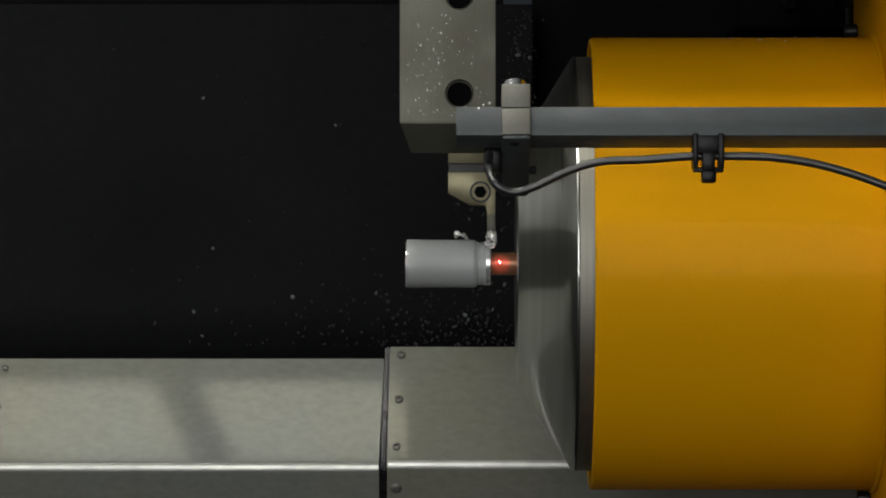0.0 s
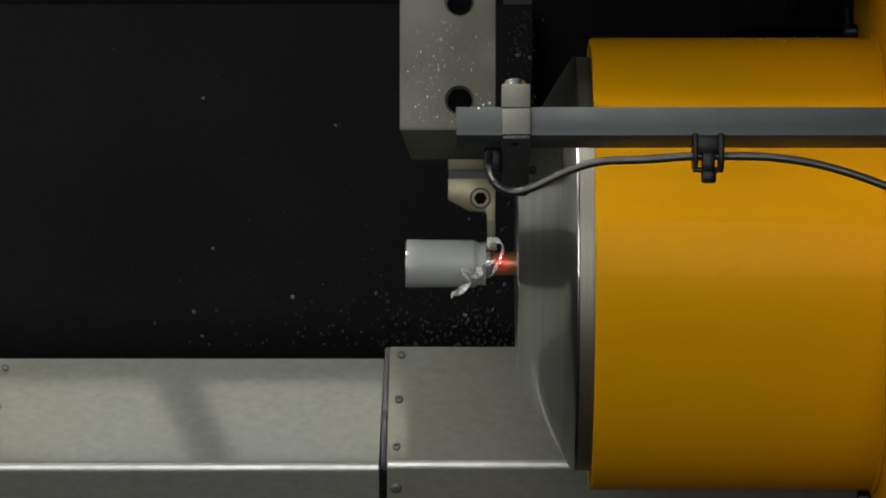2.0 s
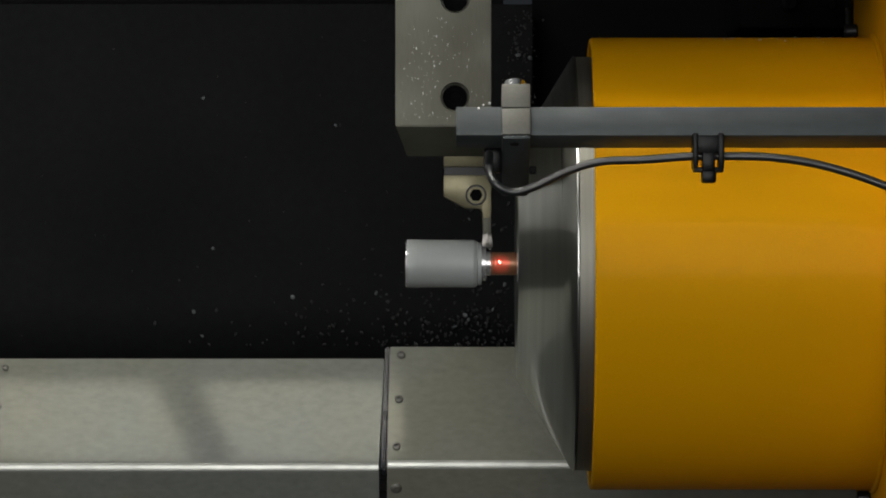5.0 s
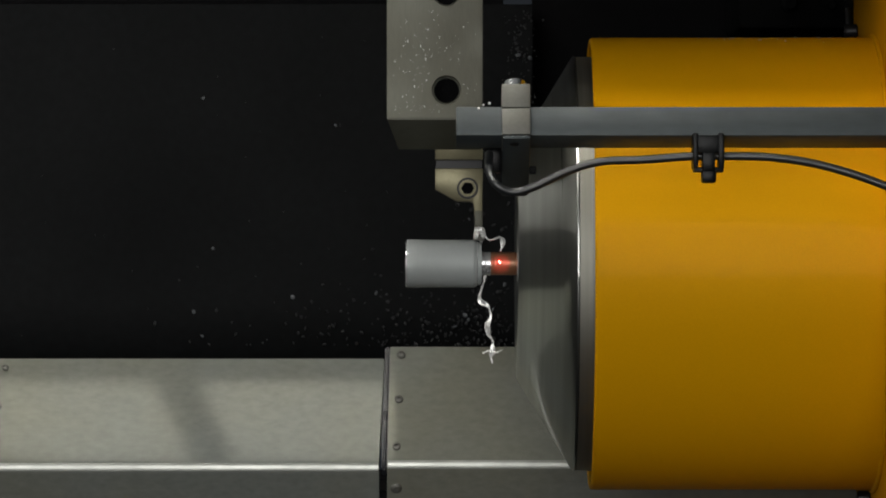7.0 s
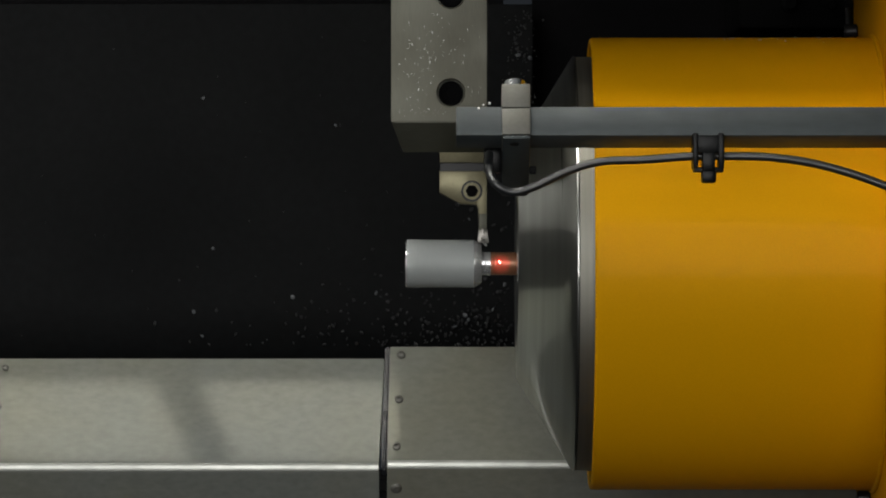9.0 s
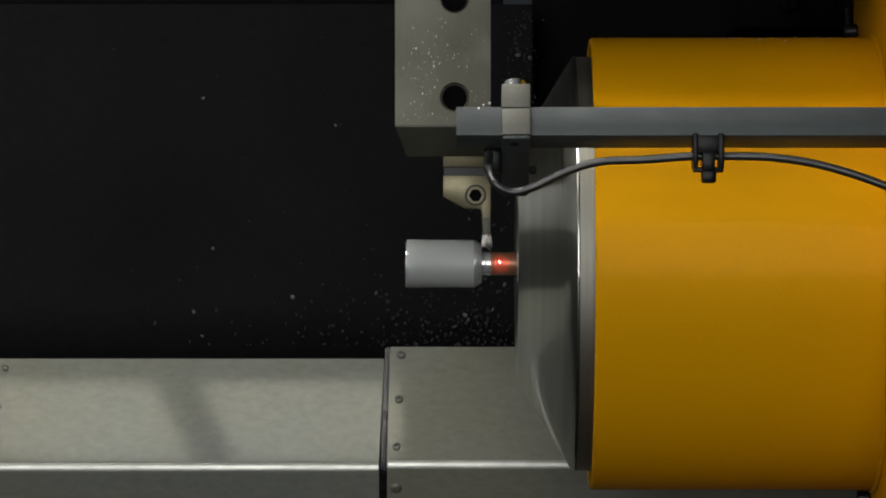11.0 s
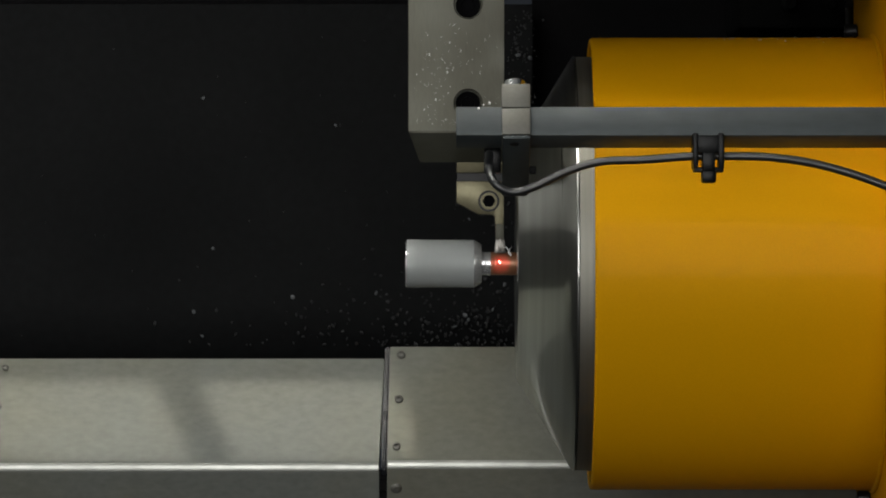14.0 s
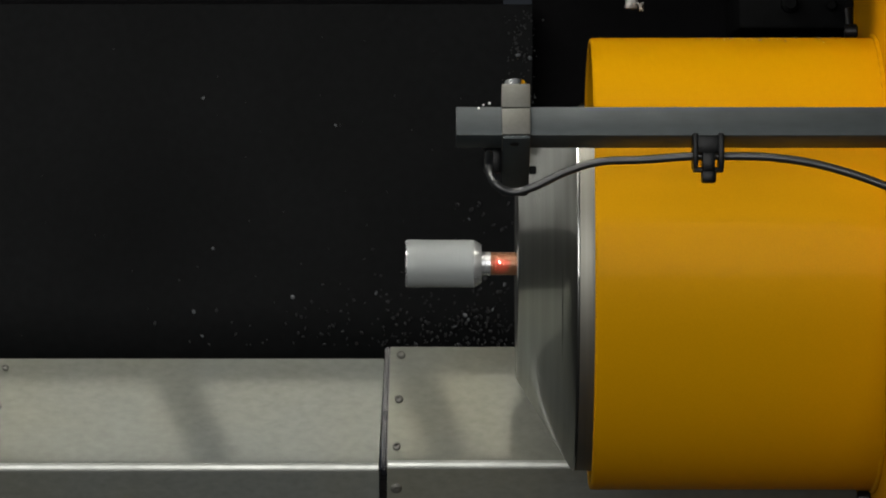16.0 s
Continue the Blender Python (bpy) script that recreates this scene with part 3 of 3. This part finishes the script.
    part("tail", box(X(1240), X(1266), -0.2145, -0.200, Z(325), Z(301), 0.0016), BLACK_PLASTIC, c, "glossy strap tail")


# ---------------------------------------------------------------- swarf stuck on the panel
def swarf():
    rng = random.Random(7)
    own = bmesh.new()
    def fleck(bm, px, pz, r, y=0.62):
        m = Matrix.Translation((px, y - r * 0.4, pz)) @ Euler((rng.random() * 3, rng.random() * 3, rng.random() * 3)).to_matrix().to_4x4() @ Matrix.Diagonal((1, rng.uniform(0.3, 0.6), rng.uniform(0.6, 1), 1))
        bmesh.ops.create_icosphere(bm, subdivisions=2, radius=r, matrix=m)
    K = 0.00035 * (1 + 0.62 / 3.2)
    at = lambda px, py: ((px - 784) * K, 1.15 - (py - 441) * K)
    for i in range(300):
        px, py = 960 - abs(rng.gauss(0, 230)), 612 - abs(rng.gauss(0, 62))
        if 200 < px < 935:
            fleck(own, *at(px, py), rng.uniform(0.0005, 0.0019))
    for i in range(60):
        fleck(own, *at(rng.uniform(800, 938), rng.uniform(360, 620)), rng.uniform(0.0007, 0.0021))
    for i in range(45):
        px, py = rng.uniform(20, 935), rng.uniform(20, 600)
        fleck(own, *at(px, py), rng.uniform(0.0003, 0.0009))
    for i in range(110):
        fleck(own, *at(rng.gauss(920, 14), rng.uniform(20, 190)), rng.uniform(0.0004, 0.0012))
    solo("swarf_film", own, SPECK_DIM, "dull fine swarf stuck all over the black panel", "swarf", "stuff")
    own = bmesh.new()
    for px, py, r in ((377, 440, 2.0), (343, 552, 2.0), (518, 526, 2.0), (666, 519, 2.0), (360, 174, 1.6), (823, 558, 2.4), (829, 566, 2.0), (805, 578, 1.8), (917, 98, 2.6), (938, 103, 2.0), (893, 504, 2.4), (594, 222, 1.5), (358, 595, 1.6), (830, 388, 1.8), (872, 548, 1.9)):
        fleck(own, *at(px, py), r * 0.0009)
    solo("stuck_swarf", own, SPECK, "pale metal flecks stuck to the black panel", "swarf", "stuff")


# ---------------------------------------------------------------- fittings behind the guard, their dimness put into black colour
def back_fittings():
    t = thing("valve_block", (0.2493, 0.55, 1.3163), "valve block on the back panel behind the guard, coloured black for its dimness", "valve block")
    part("block", box(0.2112, 0.2922, 0.5, 0.655, 1.3074, 1.3527, 0.004), BLACK_WALL, t)
    part("fitting", lathe([(0.5, 0.006), (0.488, 0.006), (0.486, 0.004), (0.48, 0.004)], (0.2477, 0, 1.3252), "y", 24), BLACK_WALL, t, "pipe fitting coloured black for its dimness")
    part("fitting", lathe([(0.5, 0.004), (0.49, 0.004), (0.488, 0.003)], (0.2776, 0, 1.3244), "y", 24), BLACK_WALL, t, "pipe fitting coloured black for its dimness")
    part("pipe", tube([Vector((0.2752, 0.3, 1.2936)), Vector((0.2752, 0.3, 1.3112)), Vector((0.291, 0.50, 1.3366))], 0.003, 12), BLACK_OXIDE, t, "thin dark pipe")


# ---------------------------------------------------------------- cutting chips
U = 0.00035


def ribbon(points, width, twist, depth=(), thick=0.0003, bm=None):
    """A curled metal ribbon through points (right, down) in units of U, with its width turning on the way."""
    own = bmesh.new()
    y = list(depth) + [0] * (len(points) - len(depth))
    path = spline([(a * U, b * U, -c * U) for (a, c), b in zip(points, y)], 7)
    rings = []
    for i, p in enumerate(path):
        f = i / (len(path) - 1)
        t = (path[min(i + 1, len(path) - 1)] - path[max(i - 1, 0)]).normalized()
        s = t.cross(Vector((0.05, 1, 0.02))).normalized()
        u = s.cross(t).normalized()
        a = radians(twist * f) + 0.5 * math.sin(f * 17)
        d, e = s * math.cos(a) + u * math.sin(a), u * math.cos(a) - s * math.sin(a)
        w = width * U * 0.5 * (0.75 + 0.25 * math.sin(f * 23 + 1)) * min(1, 0.35 + 6 * f, 0.35 + 6 * (1 - f))
        rings.append([own.verts.new(p + d * (w * k) + e * (thick * q + 0.0005 * k * k * width / 8)) for k, q in ((-1, 0.5), (0, 0.5), (1, 0.5), (1, -0.5), (0, -0.5), (-1, -0.5))])
    for a, b in zip(rings, rings[1:]):
        for k in range(6):
            own.faces.new((a[k], a[(k + 1) % 6], b[(k + 1) % 6], b[k]))
    own.faces.new(rings[0])
    own.faces.new(rings[-1])
    return merged(bm, own)


def chip(bm, label):
    return solo("metal_chip", bm, CHIP_METAL, label, "metal chip", group="cutting chips")


def chips():
    c = {}
    c["hook"] = chip(ribbon([(-3, 8), (-1, -2), (9, -6), (20, 0), (23, 12), (17, 28), (9, 46), (2, 58)], 10, 120, (0, -3, -6, -8, -10, -12, -12, -10)), "bright hooked chip curling off the insert")
    c["string"] = chip(ribbon([(0, 0), (-9, 14), (-22, 36), (-18, 48), (-26, 62), (-42, 72), (-40, 84), (-22, 90), (-20, 98), (-30, 120), (-37, 134), (-34, 150)], 16, 700, (0, 0, 4, 8, 4, -4, -8, -4, 0, 4, 2, 0)), "long bright chip hanging in twists")
    c["ring"] = chip(ribbon([(0, 12), (-8, 6), (-9, -4), (-2, -11), (8, -9), (11, 1), (5, 9), (-3, 6), (-4, -2), (2, -5), (6, 0)], 11, 200, (4, 2, 0, -2, -4, -6, -8, -9, -10, -11, -12)), "bright chip curled in a tight ring")
    c["knot"] = chip(ribbon([(0, 12), (-8, 6), (-7, -4), (0, -9), (10, -6), (9, 3), (2, 7), (-5, 2), (-1, -4), (6, -2)], 12, 300, (-4, -2, 2, 6, 4, 0, -5, -8, -6, -2)), "bright knotted chip under the rod")
    c["curl"] = chip(ribbon([(-10, 6), (-12, -4), (-4, -10), (6, -8), (11, 2), (9, 12)], 11, 160, (0, -3, -5, -6, -4, 0)), "short bright chip in a half curl")
    b = ribbon([(-5, 2), (-3, -10), (2, -15), (8, -6), (16, 4), (24, 4), (34, 0), (40, 3), (42, 14), (38, 27)], 10, 160, (0, -3, -5, -6, -8, -8, -8, -8, -10, -12))
    c["arch"] = chip(ribbon([(-6, 4), (-2, -12), (5, -8), (8, 4)], 9, 30, (-4, -6, -7, -7), bm=b), "bright chip arching from the insert to the rod")
    b = ribbon([(0, 0), (-1, 10), (-6, 26), (-9, 44), (3, 56), (8, 72), (3, 88), (6, 104), (14, 116), (12, 134), (8, 142), (11, 156)], 10, 640, (0, 0, 2, 4, 2, -2, -4, -2, 2, 4, 2, 0))
    c["tail"] = chip(ribbon([(-6, 137), (6, 134), (18, 136), (30, 131)], 5, 60, bm=b), "thin bright chip hanging under the rod")
    c["loop"] = chip(ribbon([(0, 0), (-3, -13), (-10, -22), (-19, -21), (-22, -13), (-27, -17), (-29, -24), (-23, -28), (-20, -22)], 4, 300, (0, -2, -4, -5, -6, -4, -2, -3, -5)), "small looped shaving at the insert")
    c["wisp"] = chip(ribbon([(0, 0), (4, -3), (8, 2), (9, 9), (13, 12), (10, 4), (14, -4)], 2, 200, (0, -3, -4, -4, -3, -2, 0)), "hair-thin shaving clinging to the insert")
    c["sliver"] = chip(ribbon([(6, -14), (1, -4), (-4, 6), (-7, 14)], 2.5, 90), "thin bright sliver thrown off")
    c["streak"] = chip(ribbon([(-6, -22), (-2, -8), (1, 6), (3, 20)], 3, 90), "thin bright sliver falling by the chuck")
    return c


# ---------------------------------------------------------------- keyed things
def tool_rows():
    rows = [(0.0, 0, 0), (0.5, 0, 2.2), (1.0, 0, 5.2), (2.0, 0, 11.2), (2.6, 0, 15), (2.7, 0, 14), (2.85, -3.5, -5.5), (3.0, -7.6, -6.4), (3.5, -7.6, -3.2), (4.0, -7.6, 0), (5.0, -7.6, 5.6), (6.0, -7.6, 11.4), (6.5, -7.6, 14.4), (6.65, -7.6, 14.8), (6.8, -13, -5)]
    rows += [
        (6.95, -22.5, -6.5), (7.3, -22, -6.5), (8.0, -18.3, -4.7), (9.0, -15, -1.5), (10.2, -11.3, 3.0), (11.5, -7.6, 8.6), (12.0, -7.6, 12.8), (12.5, -7.6, 16.2), (12.6, -6.6, 16.2), (13.0, 0.4, 16.2), (13.5, 7.9, 16.2), (14.0, 15, 16.2), (14.5, 22.3, 16.2), (14.77, 27, 16.2), (14.83, 27.4, 14),
        (14.9, 27.4, -8), (15.0, 27.4, -66), (15.1, 27.4, -124), (15.2, 27.4, -181), (15.3, 27.4, -237), (15.4, 27.4, -293), (15.5, 27.4, -347), (15.6, 32, -398), (15.7, 66, -415), (15.8, 126, -416), (15.9, 187, -416), (16.0, 247, -416)]
    return [(t, dx * 0.00035, -dy * 0.00035) for t, dx, dy in rows]


def spin_angle(n):
    """Degrees turned by step n after the start; slower once the tool has left."""
    return 72.0 * min(n, 420) + 2390 / 30 * min(max(0, n - 420), 30) + 72.0 * min(max(0, n - 450), 15) + 60.0 * max(0, n - 465)


def tool_at(t):
    rows = tool_rows()
    for (t0, x0, z0), (t1, x1, z1) in zip(rows, rows[1:]):
        if t <= t1:
            f = (t - t0) / (t1 - t0)
            return x0 + (x1 - x0) * f, z0 + (z1 - z0) * f
    return rows[-1][1:]


def chip_rows(shown, slot):
    """From behind the cup, through the shown poses, then down into the tray."""
    wait = pose(-0.0084 + slot * 0.0022, 0.021, AXIS, 88)
    at = lambda t, px, py, rx=0, ry=0, y=-0.012, rz=0: (t, pose((px - 784) * U, y, 1.15 - (py - 441) * U, rx, ry, rz))
    rows = [at(*q) for q in shown]
    first, last = shown[0], shown[-1]
    if first[0] > 0.1:
        rows = [(0.0, wait), (first[0] - 0.1, wait)] + rows
    drop = last[0]
    if drop < 15.4:
        lx, lz = (last[1] - 784) * U, 1.15 - (last[2] - 441) * U
        rows += [(drop + 0.1, pose(lx, -0.014, lz - 0.07, 20, last[4] if len(last) > 4 else 0)), (drop + 0.2, pose(lx, -0.016, lz - 0.26, 50)), (drop + 0.35, pose(lx, -0.02 - slot * 0.01, 0.51, 88)), (16.0, pose(lx, -0.02 - slot * 0.01, 0.51, 88))]
    return rows


def motions():
    c = chip_obs
    walk(c["hook"], chip_rows([(1.75, 868, 430), (2.0, 868, 431), (2.5, 868, 434), (2.75, 867, 432), (3.0, 860, 428), (3.06, 860, 428)], 0))
    walk(c["string"], chip_rows([(1.8, 880, 470, -72, 10), (2.0, 884, 464, -48, 36), (2.2, 872, 480, -48, 0), (2.4, 866, 488, -20, -10), (2.5, 870, 490, 0, 0), (2.6, 872, 486, -10, -12), (2.8, 878, 480, 5, 4, -0.012, 30), (3.0, 878, 486, 0, -6, -0.012, 68), (3.06, 879, 492, 0, -6, -0.012, 70)], 1))
    walk(c["ring"], chip_rows([(0.0, 868, 424, 60, 20), (0.3, 870, 430, 20, 0), (0.5, 874, 430, 0, 20), (0.8, 876, 440, 0, 60), (1.0, 884, 488, 20, 30), (1.2, 888, 490, 30, 0), (1.35, 876, 450, 0, 30), (1.5, 873, 438, 0, 0), (1.68, 873, 440, 0, 20)], 2))
    walk(c["curl"], chip_rows([(0.0, 817, 418, 40, 0, 0.012), (0.2, 858, 415, 20, 30), (0.5, 886, 418, 0, 0), (0.7, 890, 425, 0, 0), (1.0, 900, 442, 0, 50), (1.2, 846, 424, 0, -60), (1.5, 847, 440, 40, -60), (1.68, 850, 450, 40, -40)], 3))
    walk(c["arch"], chip_rows([(5.8, 862, 424, 0, 0), (6.3, 862, 428, 0, -20), (6.5, 866, 432, 0, -25), (6.7, 862, 430, 0, 0), (6.85, 855, 420), (7.0, 848, 419), (7.1, 848, 420)], 4))
    walk(c["knot"], chip_rows([(6.15, 880, 560, 0, 0), (6.3, 886, 570, 0, 30), (6.5, 891, 528, 20, 60), (6.62, 885, 560, 20, 40)], 9))
    walk(c["tail"], chip_rows([(6.1, 860, 488, -70, 0), (6.3, 858, 498, -60, -20), (6.5, 858, 490, -72, -30), (6.7, 856, 490, -15, -12), (6.9, 859, 488, 0, 0), (7.0, 859, 487, 0, 0), (7.1, 860, 492)], 5))
    walk(c["loop"], chip_rows([(11.4, 862, 428), (11.5, 862, 428), (11.8, 862, 430, 0, 8), (12.0, 858, 432, 0, 10), (12.3, 862, 436, 0, 30), (12.4, 868, 462, 0, 95), (12.5, 852, 490, 0, 140), (12.8, 872, 498, 0, 190), (12.9, 874, 506, 0, 210)], 6))
    walk(c["sliver"], chip_rows([(7.3, 720, 470), (7.4, 655, 480), (7.5, 597, 518), (7.6, 540, 590), (7.7, 490, 700)], 7))
    walk(c["streak"], chip_rows([(7.85, 892, 470), (7.95, 904, 520), (8.0, 908, 548), (8.05, 912, 580)], 8))
    hair = []
    for t, dx, dz in tool_rows():
        hair.append((t, pose((0.0277 if t < 12.55 else 0.0322) + dx, 0.017 if t < 12.55 else -0.007, 1.1559 + dz)))
    walk(c["wisp"], hair)
    o = turret_ob.location.copy()
    walk(turret_ob, [(t, pose(o.x + dx, o.y, o.z + dz)) for t, dx, dz in tool_rows()])
    rows = [(n / 30, pose(CHUCK_X, 0, AXIS, 130 + spin_angle(n))) for n in range(481)]
    walk(chuck_ob, rows)
    walk(work_ob, rows)
    back = [(0.0, 0), (7.2, 0), (8.0, -0.0012), (9.0, -0.0022), (11.5, -0.0046), (12.0, -0.0062), (12.4, -0.009), (16.0, -0.009)]
    walk(corner_ob, [(t, pose(d, 0, 0)) for t, d in back])
    for sl, i, ob in flange:
        # each ring goes as the insert reaches it
        begin, length = ((3.4, 3.1), (-0.2, 2.7))[sl]
        t = begin + length * (3.5 - i) / 4
        gone = -0.016 - sl * 0.004
        if t <= 0.05:
            walk(ob, [(0.0, pose(gone, 0, 0)), (16.0, pose(gone, 0, 0))])
        else:
            walk(ob, [(0.0, pose(0, 0, 0)), (t, pose(0, 0, 0)), (t + 0.1, pose(gone, 0, 0)), (16.0, pose(gone, 0, 0))])


enclosure()
back_fittings()
lamp_fixtures()
bed()
guard()
chuck_ob = chuck()
work_ob, flange, corner_ob = workpiece()
turret_ob = turret()
sensor()
swarf()
chip_obs = chips()
motions()
